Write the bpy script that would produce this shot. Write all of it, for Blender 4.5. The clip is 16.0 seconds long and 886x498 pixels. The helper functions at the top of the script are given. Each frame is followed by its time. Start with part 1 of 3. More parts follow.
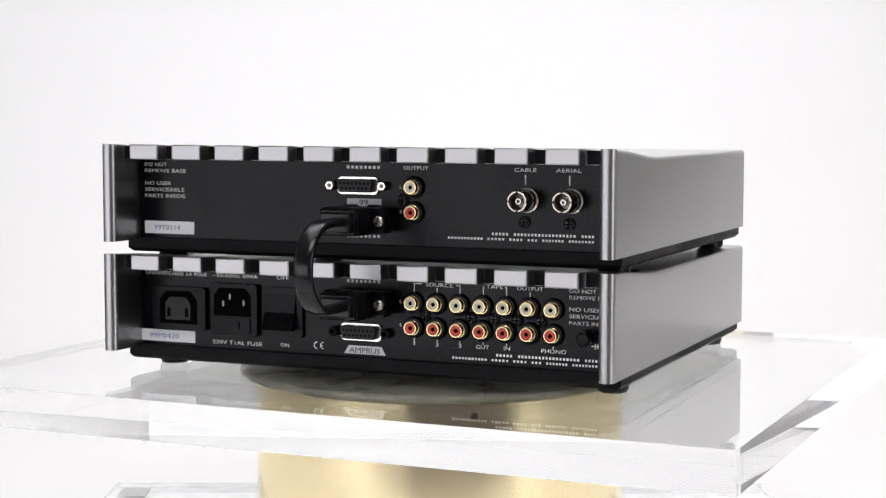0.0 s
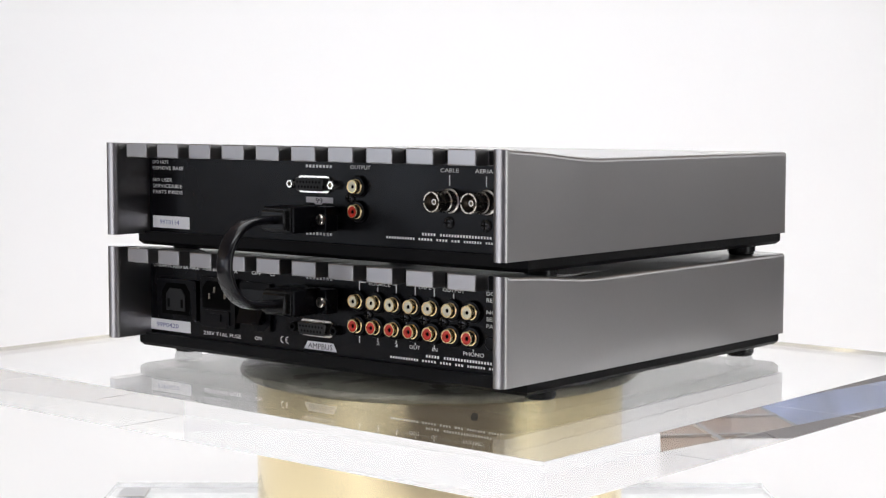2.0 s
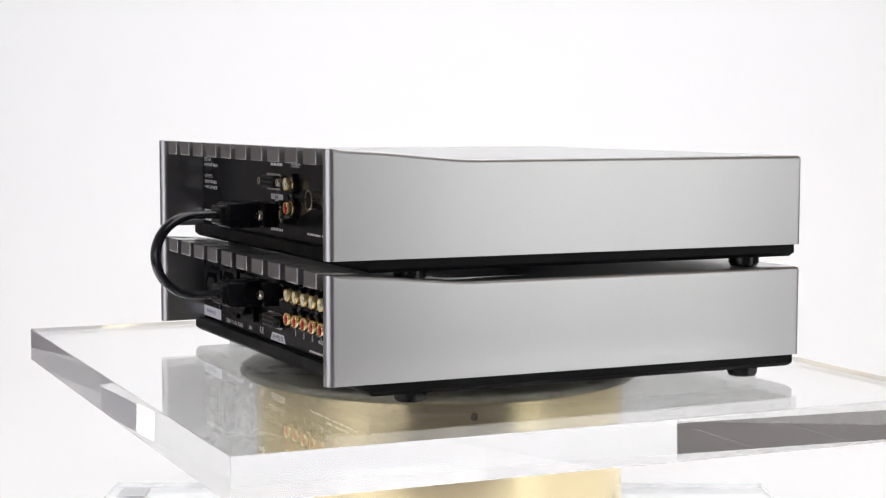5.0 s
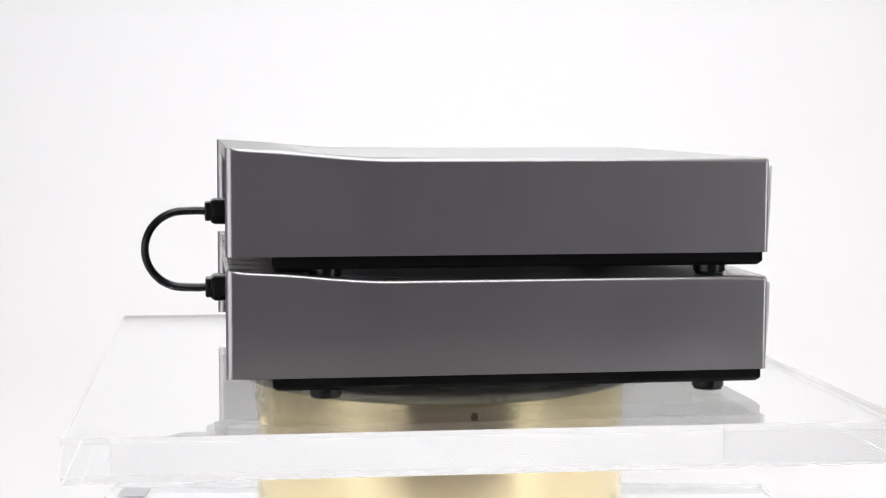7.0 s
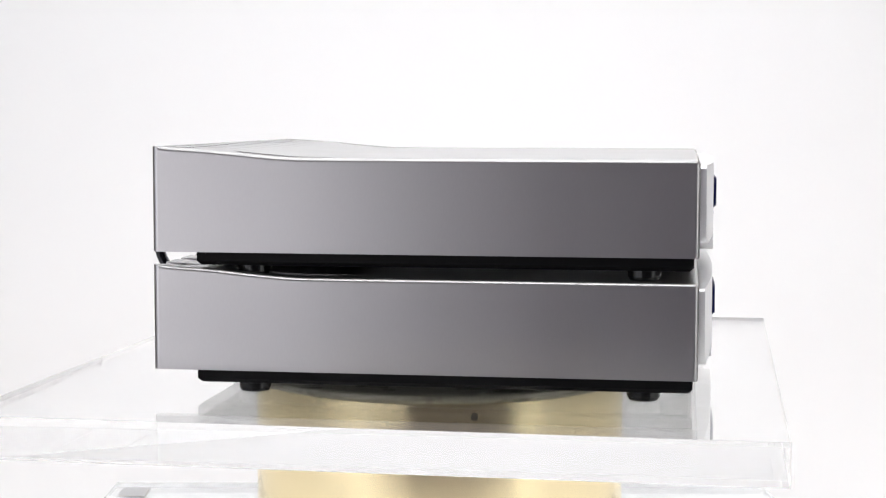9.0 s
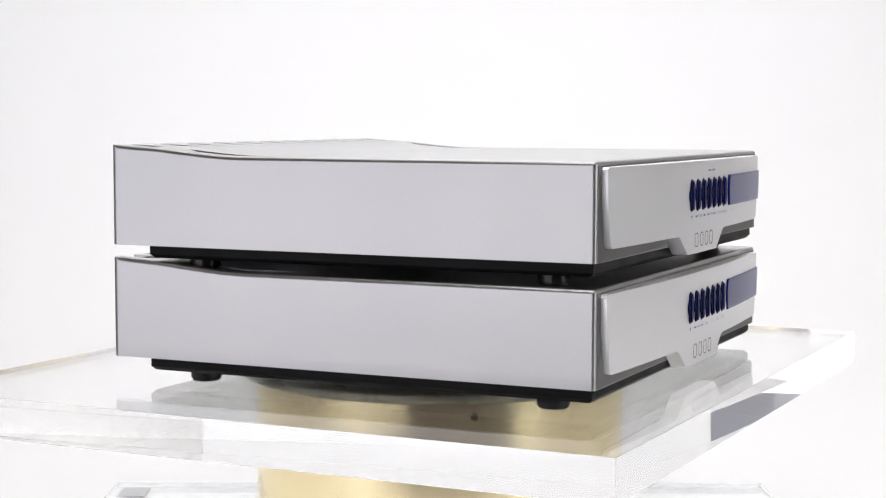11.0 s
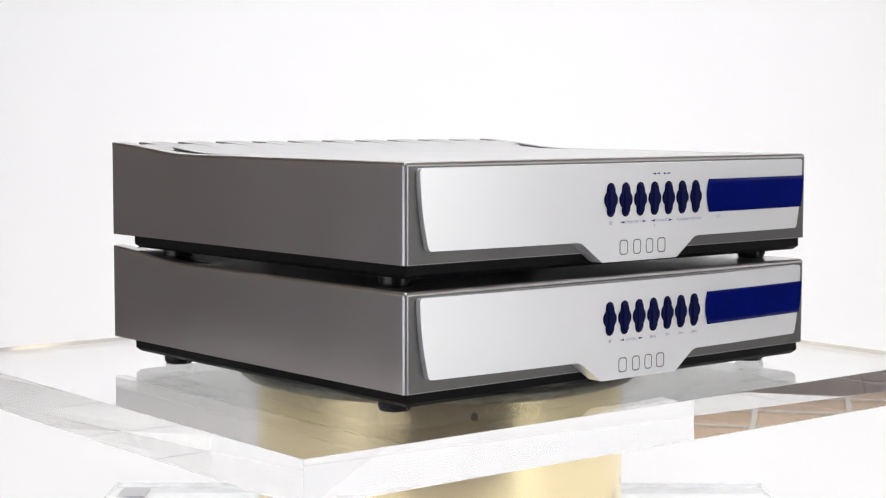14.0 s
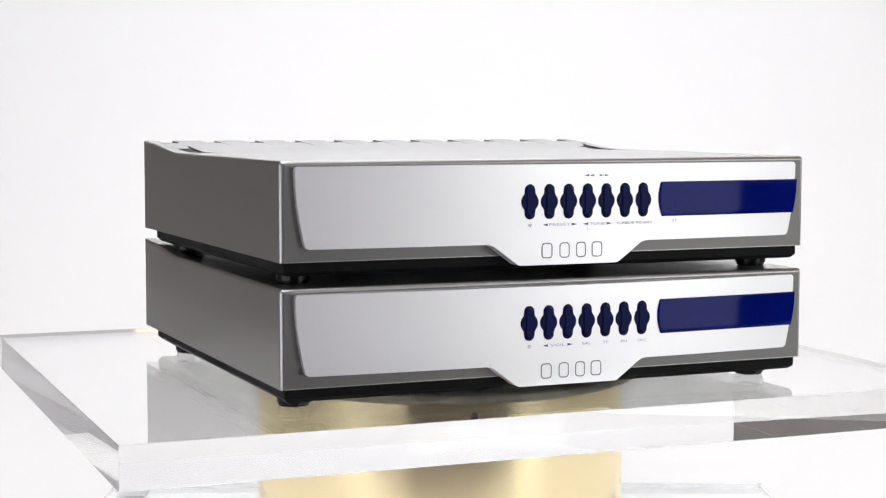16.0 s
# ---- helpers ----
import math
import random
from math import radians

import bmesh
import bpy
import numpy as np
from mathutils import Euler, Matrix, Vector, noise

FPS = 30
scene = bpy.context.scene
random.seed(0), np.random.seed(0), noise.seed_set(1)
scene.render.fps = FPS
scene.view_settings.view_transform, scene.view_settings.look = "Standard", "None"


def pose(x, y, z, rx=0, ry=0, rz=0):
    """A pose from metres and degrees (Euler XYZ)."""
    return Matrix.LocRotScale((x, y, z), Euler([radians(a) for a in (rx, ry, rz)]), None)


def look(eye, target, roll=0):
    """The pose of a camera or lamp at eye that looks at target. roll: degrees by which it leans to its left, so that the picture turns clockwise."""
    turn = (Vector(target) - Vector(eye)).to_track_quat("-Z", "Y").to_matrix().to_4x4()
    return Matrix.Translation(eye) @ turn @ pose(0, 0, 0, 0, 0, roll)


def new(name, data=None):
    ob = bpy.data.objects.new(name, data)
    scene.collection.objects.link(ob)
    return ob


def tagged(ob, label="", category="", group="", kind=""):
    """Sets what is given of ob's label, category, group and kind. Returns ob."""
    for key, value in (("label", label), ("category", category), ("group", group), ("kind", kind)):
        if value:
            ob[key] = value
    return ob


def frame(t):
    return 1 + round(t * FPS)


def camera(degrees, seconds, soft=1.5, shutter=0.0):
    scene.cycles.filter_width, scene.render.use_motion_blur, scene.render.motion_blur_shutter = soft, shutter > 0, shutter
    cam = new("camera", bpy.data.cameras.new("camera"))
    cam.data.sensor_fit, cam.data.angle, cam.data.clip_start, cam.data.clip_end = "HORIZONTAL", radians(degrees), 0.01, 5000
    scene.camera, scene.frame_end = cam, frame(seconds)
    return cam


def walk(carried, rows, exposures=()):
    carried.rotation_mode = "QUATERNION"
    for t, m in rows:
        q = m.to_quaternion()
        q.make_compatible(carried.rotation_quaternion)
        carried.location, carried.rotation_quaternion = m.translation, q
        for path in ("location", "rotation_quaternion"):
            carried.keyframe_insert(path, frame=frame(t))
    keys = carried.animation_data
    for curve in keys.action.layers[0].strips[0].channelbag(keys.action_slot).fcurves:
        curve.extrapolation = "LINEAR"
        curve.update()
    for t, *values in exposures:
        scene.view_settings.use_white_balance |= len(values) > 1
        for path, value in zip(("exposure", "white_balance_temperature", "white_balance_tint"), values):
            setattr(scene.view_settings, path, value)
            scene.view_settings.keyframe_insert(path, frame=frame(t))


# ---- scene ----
# ---- camera: it stands still before a turntable ----
EYE = (0.0, -1.0625, 0.1533)
YAW, TILT, ROLL = radians(0.106), radians(-4.562), 0.095
AIM = (EYE[0] + math.sin(YAW) * math.cos(TILT), EYE[1] + math.cos(YAW) * math.cos(TILT), EYE[2] + math.sin(TILT))
cam = camera(29.79, 16.0, 1.25)
walk(cam, [(0.0, look(EYE, AIM, ROLL)), (16.0, look(EYE, AIM, ROLL))], exposures=[(0.0, 0.0, 6250, 9), (16.0, 0.0, 6250, 9)])

TURN0, RATE = 156.80, -8.35          # degrees at the start, degrees a second
CX, CY = 0.0016, -0.0125             # centre of the units beside the axis
SLAB_TOP = -0.0013
PITCH = 0.0659                       # from one unit to the one on it
SLAB_T = 0.0225
FLOOR_Z = -0.90
TABLE_Z = -0.155

# light paths long enough for clear acrylic
scene.cycles.max_bounces, scene.cycles.transmission_bounces, scene.cycles.glossy_bounces = 32, 32, 24

# ---- world and lights ----
world = bpy.data.worlds.new("world")
world.use_nodes = True
scene.world = world
wbg = next(n for n in world.node_tree.nodes if n.type == "BACKGROUND")
wbg.inputs["Color"].default_value = (0.9, 0.95, 1.0, 1)
wbg.inputs["Strength"].default_value = 0.25


def area_light(name, eye, target, sx, sy, power, color=(1, 1, 1)):
    data = bpy.data.lights.new(name, "AREA")
    data.shape, data.size, data.size_y, data.energy, data.color = "RECTANGLE", sx, sy, power, color
    ob = new(name, data)
    ob.matrix_world = look(eye, target)
    return ob


area_light("overhead_softbox", (0.0, 0.35, 1.75), (0.0, 0.35, 0.0), 1.7, 1.7, 19.6, (0.98, 0.985, 0.985))
# unseen lamp added above the camera to lift print and stickers
area_light("front_fill", (0.0, -1.15, 1.60), (0.0, 0.0, 0.05), 1.6, 0.7, 20, (0.99, 0.985, 0.98))
# extra unseen lamp that brightens the upright part of the backdrop
area_light("backdrop_fill", (0.0, 0.75, 1.90), (0.0, 2.0, 0.3), 2.2, 0.4, 9.5, (0.98, 0.985, 0.985))
area_light("right_softbox", (1.80, -1.34, 0.25), (0.0, 0.0, 0.1), 0.74, 1.26, 7.6, (1.0, 0.985, 0.94))
area_light("left_softbox", (-1.58, -1.62, -0.03), (0.0, 0.0, 0.0), 2.1, 0.78, 11.0, (1.0, 0.96, 0.97))
# unseen lamp added to whiten the east wall that the slab's edge shows
area_light("east_wall_fill", (2.85, 0.2, 1.25), (3.4, 0.2, 0.6), 4.4, 0.2, 34, (1.0, 0.985, 0.97))
# bluish lamp added out of view at the west wall, which has no window
area_light("west_blue_fill", (-12.9, -2.1, 0.5), (0.0, -2.1, 0.5), 2.6, 2.2, 45, (0.86, 0.92, 1.0))
# made-up lamp below the ceiling, there only to brighten its tiles
area_light("ceiling_fill", (-9.0, 0.0, 0.1), (-9.0, 0.0, 2.0), 5.0, 4.0, 115, (1.0, 0.97, 0.92))


# ---- materials ----
def material(name, color, rough=0.5, metal=0.0, vary=0.06, scale=40.0, fine=900.0, bump=0.0, rough_vary=0.06, gloss=0.5, streak=(1, 1, 1)):
    m = bpy.data.materials.new(name)
    m.use_nodes = True
    nt = m.node_tree
    b = next(n for n in nt.nodes if n.type == "BSDF_PRINCIPLED")
    link = nt.links.new
    tc = nt.nodes.new("ShaderNodeTexCoord")
    mp = nt.nodes.new("ShaderNodeMapping")
    mp.inputs["Scale"].default_value = streak
    link(tc.outputs["Object"], mp.inputs["Vector"])
    big = nt.nodes.new("ShaderNodeTexNoise")
    big.inputs["Scale"].default_value, big.inputs["Detail"].default_value = scale, 4
    small = nt.nodes.new("ShaderNodeTexNoise")
    small.inputs["Scale"].default_value, small.inputs["Detail"].default_value = fine, 3
    link(mp.outputs[0], big.inputs["Vector"])
    link(mp.outputs[0], small.inputs["Vector"])
    both = nt.nodes.new("ShaderNodeMath")
    both.operation = "MULTIPLY_ADD"
    link(small.outputs["Fac"], both.inputs[0])
    both.inputs[1].default_value = 0.5
    half = nt.nodes.new("ShaderNodeMath")
    half.operation = "MULTIPLY"
    half.inputs[1].default_value = 0.5
    link(big.outputs["Fac"], half.inputs[0])
    link(half.outputs[0], both.inputs[2])
    ramp = nt.nodes.new("ShaderNodeMapRange")
    ramp.inputs["From Min"].default_value, ramp.inputs["From Max"].default_value = 0.3, 0.7
    ramp.inputs["To Min"].default_value, ramp.inputs["To Max"].default_value = 1 - vary, 1 + vary
    link(both.outputs[0], ramp.inputs["Value"])
    mul = nt.nodes.new("ShaderNodeVectorMath")
    mul.operation = "SCALE"
    mul.inputs[0].default_value = color
    link(ramp.outputs[0], mul.inputs["Scale"])
    link(mul.outputs[0], b.inputs["Base Color"])
    rr = nt.nodes.new("ShaderNodeMapRange")
    rr.inputs["From Min"].default_value, rr.inputs["From Max"].default_value = 0.3, 0.7
    rr.inputs["To Min"].default_value, rr.inputs["To Max"].default_value = max(0.02, rough - rough_vary), min(1, rough + rough_vary)
    link(big.outputs["Fac"], rr.inputs["Value"])
    link(rr.outputs[0], b.inputs["Roughness"])
    b.inputs["Metallic"].default_value = metal
    b.inputs["Specular IOR Level"].default_value = gloss
    if bump:
        bp = nt.nodes.new("ShaderNodeBump")
        bp.inputs["Strength"].default_value, bp.inputs["Distance"].default_value = bump, 0.0002
        link(small.outputs["Fac"], bp.inputs["Height"])
        link(bp.outputs[0], b.inputs["Normal"])
    return m


ALU = material("satin_aluminium", (0.375, 0.369, 0.371), 0.33, 1.0, 0.022, 26, 800, 0.0, 0.014, 0.5, (1.2, 1.2, 0.35))
lacquer = next(n for n in ALU.node_tree.nodes if n.type == "BSDF_PRINCIPLED")      # thin clear lacquer over the metal
lacquer.inputs["Coat Weight"].default_value, lacquer.inputs["Coat Roughness"].default_value = 1.0, 0.24
PLATE = material("pearl_silver_plate", (0.90, 0.90, 0.915), 0.40, 0.8, 0.010, 20, 1200, 0.0, 0.015)
BLACK_PANEL = material("black_panel_paint", (0.004, 0.004, 0.005), 0.24, 0.0, 0.12, 30, 1800, 0.05, 0.04, 0.16)
BLACK_STEEL = material("black_powder_coat", (0.004, 0.004, 0.0045), 0.46, 0.0, 0.3, 60, 1100, 0.5, 0.06, 0.10)
BLACK_PLASTIC = material("black_plastic", (0.003, 0.003, 0.004), 0.28, 0.0, 0.15, 60, 1200, 0.06, 0.05, 0.14)
RUBBER = material("black_rubber", (0.005, 0.005, 0.005), 0.24, 0.0, 0.15, 60, 1200, 0.05, 0.05, 0.3)
CABLE = material("black_cable_sheath", (0.006, 0.006, 0.008), 0.20, 0.0, 0.2, 120, 900, 0.1, 0.05, 0.36)
# near black, painting the shade in openings that are built flat or plugged
HOLE_SHADE = material("hole_shade", (0.002, 0.002, 0.002), 0.8, 0.0, 0.06, 40, 900, 0.0, 0.06, 0.05)
INK = material("white_ink", (0.92, 0.92, 0.90), 0.6)
BLUE_INK = material("blue_ink", (0.09, 0.09, 0.32), 0.6)
FRONT_INK = material("pale_blue_ink", (0.34, 0.35, 0.56), 0.6)
# darker metal than the cover's, for the margin round the faceplate
SURROUND = material("dark_satin_surround", (0.17, 0.167, 0.163), 0.42, 1.0, 0.05, 30, 900, 0.0, 0.03)
GREY_INK = material("engraved_grey", (0.16, 0.16, 0.17), 0.5, 0.3)
DARK_INK = material("dark_ink", (0.03, 0.03, 0.05), 0.6)
PAPER = material("sticker_paper", (0.85, 0.85, 0.87), 0.6, 0.0, 0.03)
GOLD = material("gold_plating", (0.97, 0.78, 0.42), 0.24, 1.0, 0.04, 200, 1500, 0.0)
NICKEL = material("nickel_plating", (0.80, 0.77, 0.70), 0.18, 1.0, 0.06, 200, 1500, 0.0)
# browner nickel for the aerial barrels, darker still for bores and contacts
BARREL = material("brownish_nickel", (0.50, 0.45, 0.37), 0.24, 1.0, 0.1, 200, 1500, 0.0)
DARK_NICKEL = material("deep_brown_nickel", (0.20, 0.18, 0.15), 0.34, 1.0, 0.1, 200, 1500, 0.0)
SCREW_STEEL = material("screw_steel", (0.60, 0.56, 0.50), 0.28, 1.0, 0.1, 200, 1500, 0.0)
WHITE_PLASTIC = material("white_insulator", (0.95, 0.89, 0.68), 0.4)
SCREW_BLACK = material("blackened_screw", (0.010, 0.010, 0.011), 0.22, 0.0, 0.2, 200, 1500, 0.05, 0.05, 0.45)
INSERT_GREY = material("dark_grey_insert", (0.016, 0.016, 0.016), 0.4, 0.0, 0.15, 60, 1200, 0.05, 0.05, 0.25)
SHELL_BLACK = material("blackened_connector_shell", (0.05, 0.048, 0.045), 0.3, 0.6, 0.1, 200, 1500, 0.0)
RED_PLASTIC = material("red_insulator", (0.60, 0.03, 0.015), 0.30)
NAVY = material("navy_button", (0.004, 0.006, 0.050), 0.34, 0.0, 0.1, 200, 900, 0.0, 0.04, 0.08)
BLUE_GLASS = material("blue_display_window", (0.001, 0.005, 0.115), 0.05, 0.0, 0.25, 30, 600, 0.0, 0.02, 0.13)
BRASS = material("pale_gold_drum", (0.98, 0.84, 0.52), 0.20, 1.0, 0.03, 14, 600, 0.03, 0.04, 0.5, (1, 1, 0.15))
DISC = material("stained_turntable_disc", (0.36, 0.34, 0.275), 0.30, 0.15, 0.45, 30, 160, 0.1, 0.16)
WHITE_SWEEP = material("white_sweep", (0.86, 0.855, 0.86), 0.7, 0.0, 0.006, 3, 400, 0.02)
WHITE_WALL = material("white_room_wall", (0.78, 0.77, 0.76), 0.8, 0.0, 0.03, 2, 200, 0.05)
# mottled blue paints the daylight of windows that are not built
DAYLIGHT_WALL = material("daylight_blue_wall", (0.33, 0.42, 0.72), 0.7, 0.0, 0.7, 2, 100, 0.05)
MAUVE_WALL = material("mauve_grey_wall", (0.46, 0.435, 0.545), 0.7, 0.0, 0.10, 2, 100, 0.05)
DARK_BAND = material("dark_grey_band", (0.10, 0.095, 0.095), 0.7, 0.0, 0.10, 2, 100, 0.05)
TILE = material("grey_floor_tile", (0.40, 0.385, 0.41), 0.65, 0.0, 0.18, 3, 40, 0.05, 0.1)
CEILING_TILE = material("brown_ceiling_tile", (0.56, 0.41, 0.29), 0.8, 0.0, 0.15, 3, 40, 0.05, 0.05)
GROUT = material("pale_grout", (0.62, 0.58, 0.52), 0.8)
TABLE_WHITE = material("white_table_laminate", (0.75, 0.75, 0.75), 0.45)
DARK_STEEL = material("dark_screw_head", (0.06, 0.055, 0.05), 0.45, 0.5)
GREY_TAG = material("grey_plate", (0.55, 0.55, 0.56), 0.5)


def acrylic(name, tint):
    m = bpy.data.materials.new(name)
    m.use_nodes = True
    b = next(n for n in m.node_tree.nodes if n.type == "BSDF_PRINCIPLED")
    b.inputs["Base Color"].default_value = (*tint, 1)
    b.inputs["Transmission Weight"].default_value = 1.0
    b.inputs["IOR"].default_value = 1.49
    b.inputs["Roughness"].default_value = 0.0
    return m


ACRYLIC = acrylic("clear_acrylic", (0.985, 0.99, 0.985))


# ---- mesh helpers; sizes in millimetres ----
MM = 0.001
BACK = Matrix(((-1, 0, 0, 0), (0, 0, 1, 0), (0, 1, 0, 0), (0, 0, 0, 1)))     # drawing plane to the back panel
FRONT = Matrix(((1, 0, 0, 0), (0, 0, -1, 0), (0, 1, 0, 0), (0, 0, 0, 1)))    # drawing plane to the front


def mesh_of(name, bm, mat, smooth=35, unit=MM):
    bmesh.ops.remove_doubles(bm, verts=bm.verts, dist=0.001)
    bmesh.ops.recalc_face_normals(bm, faces=bm.faces)
    bm.transform(Matrix.Scale(unit, 4))
    me = bpy.data.meshes.new(name)
    bm.to_mesh(me)
    bm.free()
    me.materials.append(mat)
    flags = [p.use_smooth for p in me.polygons]
    me.set_sharp_from_angle(angle=radians(smooth))
    me.polygons.foreach_set("use_smooth", flags)
    return me


def part(name, bm, mat, parent, label="", at=(0, 0, 0), smooth=35):
    """One mesh object under a thing or a part; bm is a bmesh in mm or a mesh made before."""
    me = bm if isinstance(bm, bpy.types.Mesh) else mesh_of(name, bm, mat, smooth)
    ob = new(name, me)
    ob.parent = parent
    ob.location = Vector(at) * MM
    return tagged(ob, label)


def round_faces(bm):
    """Smooth shading for what is not square to the axes."""
    bm.normal_update()
    for f in bm.faces:
        f.smooth = max(abs(c) for c in f.normal) < 0.9999


def box(x0, x1, y0, y1, z0, z1, r=0.0, seg=2, bm=None):
    part_bm = bmesh.new()
    v = bmesh.ops.create_cube(part_bm, size=1.0)["verts"]
    for q in v:
        q.co = Vector(((x0 + x1) / 2 + q.co.x * (x1 - x0), (y0 + y1) / 2 + q.co.y * (y1 - y0), (z0 + z1) / 2 + q.co.z * (z1 - z0)))
    if r:
        bmesh.ops.bevel(part_bm, geom=part_bm.edges[:], offset=r, segments=seg, profile=0.5, affect="EDGES")
        round_faces(part_bm)
    return join(bm, part_bm)


def join(bm, other):
    if bm is None:
        return other
    me = bpy.data.meshes.new("joining")
    other.to_mesh(me)
    other.free()
    bm.from_mesh(me)
    bpy.data.meshes.remove(me)
    return bm


def prism(outline, depth, m=None, r=0.0, seg=2, z0=0.0, bm=None):
    """An outline in a drawing plane, thickened by depth along the plane's normal, its front rim rounded by r."""
    b = bmesh.new()
    low = [b.verts.new((x, y, z0)) for x, y in outline]
    high = [b.verts.new((x, y, z0 + depth)) for x, y in outline]
    n = len(outline)
    b.faces.new(low[::-1])
    top = b.faces.new(high)
    for i in range(n):
        b.faces.new((low[i], low[(i + 1) % n], high[(i + 1) % n], high[i]))
    if r:
        bmesh.ops.bevel(b, geom=list(top.edges), offset=r, segments=seg, profile=0.5, affect="EDGES")
    b.normal_update()
    for f in b.faces:
        f.smooth = abs(f.normal.z) < 0.9999
    if m is not None:
        b.transform(m)
    return join(bm, b)


def lathe(rings, m=None, n=32, bm=None):
    """Turned about the plane's normal; rings of (radius, height)."""
    b = bmesh.new()
    loops = []
    for r, h in rings:
        if r < 1e-6:
            loops.append([b.verts.new((0, 0, h))])
        else:
            loops.append([b.verts.new((r * math.cos(math.tau * i / n), r * math.sin(math.tau * i / n), h)) for i in range(n)])
    for p, q in zip(loops, loops[1:]):
        for i in range(n):
            j = (i + 1) % n
            if len(p) == 1 and len(q) > 1:
                b.faces.new((p[0], q[i], q[j]))
            elif len(q) == 1 and len(p) > 1:
                b.faces.new((p[i], p[j], q[0]))
            elif len(p) > 1:
                b.faces.new((p[i], p[j], q[j], q[i]))
    for f in b.faces:
        f.smooth = True
    if m is not None:
        b.transform(m)
    return join(bm, b)


def lettering(text, x0, x1, y, height, m, off, bm=None):
    """Text in the built-in font between x0 and x1 of the drawing plane, its middle at y."""
    cu = bpy.data.curves.new("lettering", "FONT")
    cu.body = text
    cu.resolution_u = 2
    ob = bpy.data.objects.new("lettering", cu)
    scene.collection.objects.link(ob)
    dg = bpy.context.evaluated_depsgraph_get()
    me = bpy.data.meshes.new_from_object(ob.evaluated_get(dg))
    bpy.data.objects.remove(ob)
    b = bmesh.new()
    b.from_mesh(me)
    bpy.data.meshes.remove(me)
    lo = [min(v.co[i] for v in b.verts) for i in (0, 1)]
    hi = [max(v.co[i] for v in b.verts) for i in (0, 1)]
    for v in b.verts:
        v.co = Vector((x0 + (v.co.x - lo[0]) / (hi[0] - lo[0]) * (x1 - x0), y + ((v.co.y - lo[1]) / (hi[1] - lo[1]) - 0.5) * height, off))
    b.transform(m)
    return join(bm, b)


def bars(spans, y, height, m, off, bm=None):
    for x0, x1 in spans:
        bm = prism([(x0, y - height / 2), (x1, y - height / 2), (x1, y + height / 2), (x0, y + height / 2)], 0.05, m, z0=off, bm=bm)
    return bm


def word_bars(x0, x1, lengths):
    """Bars like the words of a line: spans for words of these lengths."""
    unit = (x1 - x0) / (sum(lengths) + 1.0 * (len(lengths) - 1))
    spans, x = [], x0
    for n in lengths:
        spans.append((x, x + n * unit))
        x += (n + 1.0) * unit
    return spans


def round_rect(x0, x1, y0, y1, r, n=5):
    pts = []
    for cx, cy, a in ((x1 - r, y1 - r, 0), (x0 + r, y1 - r, 90), (x0 + r, y0 + r, 180), (x1 - r, y0 + r, 270)):
        pts += [(cx + r * math.cos(radians(a + 90 * i / n)), cy + r * math.sin(radians(a + 90 * i / n))) for i in range(n + 1)]
    return pts


def at_back(x, z, y=122.0):
    return Matrix.Translation((x, y, z)) @ BACK


def at_front(x, z, y=-160.0):
    return Matrix.Translation((x, y, z)) @ FRONT


# ---- the setting ----
def structure(name, bm, mat, label, unit=1.0, smooth=35):
    ob = new(name, mesh_of(name, bm, mat, smooth, unit))
    return tagged(ob, label, "setting", kind="structure")


def wall_box(name, x0, x1, y0, y1, z0, z1, mat, label):
    return structure(name, box(x0, x1, y0, y1, z0, z1), mat, label)


RX0, RX1, RY0, RY1, RZ1 = -13.0, 3.4, -3.6, 5.0, 2.0
wall_box("wall_west", RX0 - 0.15, RX0, RY0 - 0.15, RY1 + 0.15, FLOOR_Z, RZ1, WHITE_WALL, "plain pale wall of the room")
wall_box("wall_east", RX1, RX1 + 0.15, RY0 - 0.15, RY1 + 0.15, 0.12, RZ1, WHITE_WALL, "plain pale wall above an added dark band")
# added out of view so that the metal sides reflect something darker
wall_box("dark_band_east", RX1 - 0.003, RX1 + 0.15, RY0 - 0.15, RY1 + 0.15, FLOOR_Z, 0.12, DARK_BAND, "unseen dark grey band added low on the wall to darken reflections")
wall_box("wall_south_west", RX0, -3.2, RY0 - 0.15, RY0, FLOOR_Z, RZ1, DAYLIGHT_WALL, "unseen wall in mottled blue, standing in for daylit windows")
wall_box("wall_south", -3.2, RX1, RY0 - 0.15, RY0, FLOOR_Z, RZ1, MAUVE_WALL, "mauve-grey wall behind the camera")
wall_box("wall_north", RX0, RX1, RY1, RY1 + 0.15, FLOOR_Z, RZ1, WHITE_WALL, "plain pale wall of the room")
floor = wall_box("floor", RX0, RX1, RY0, RY1, FLOOR_Z - 0.2, FLOOR_Z, GROUT, "grey tiled floor with pale grout joints")


def ceiling_grid():
    """Brown ceiling tiles set a little above a grid of pale bars."""
    size, bar = 0.70, 0.045
    b = box(RX0, RX1, RY0, RY1, RZ1 + 0.02, RZ1 + 0.15)
    nx, ny = int((RX1 - RX0) / size) + 1, int((RY1 - RY0) / size) + 1
    grid = bmesh.new()
    for i in range(1, nx):
        x = RX0 + size * i
        join(grid, box(x - bar / 2, x + bar / 2, RY0, RY1, RZ1, RZ1 + 0.018))
    for k in range(1, ny):
        y = RY0 + size * k
        join(grid, box(RX0, RX1, y - bar / 2, y + bar / 2, RZ1 + 0.001, RZ1 + 0.019))
    me = mesh_of("ceiling", join(b, grid), CEILING_TILE, 35, 1.0)
    me.materials.append(GROUT)
    for f in me.polygons:
        if f.center.z < RZ1 + 0.0195:
            f.material_index = 1
    tagged(new("ceiling", me), "brown tiled ceiling with a grid of pale bars", "setting", kind="structure")


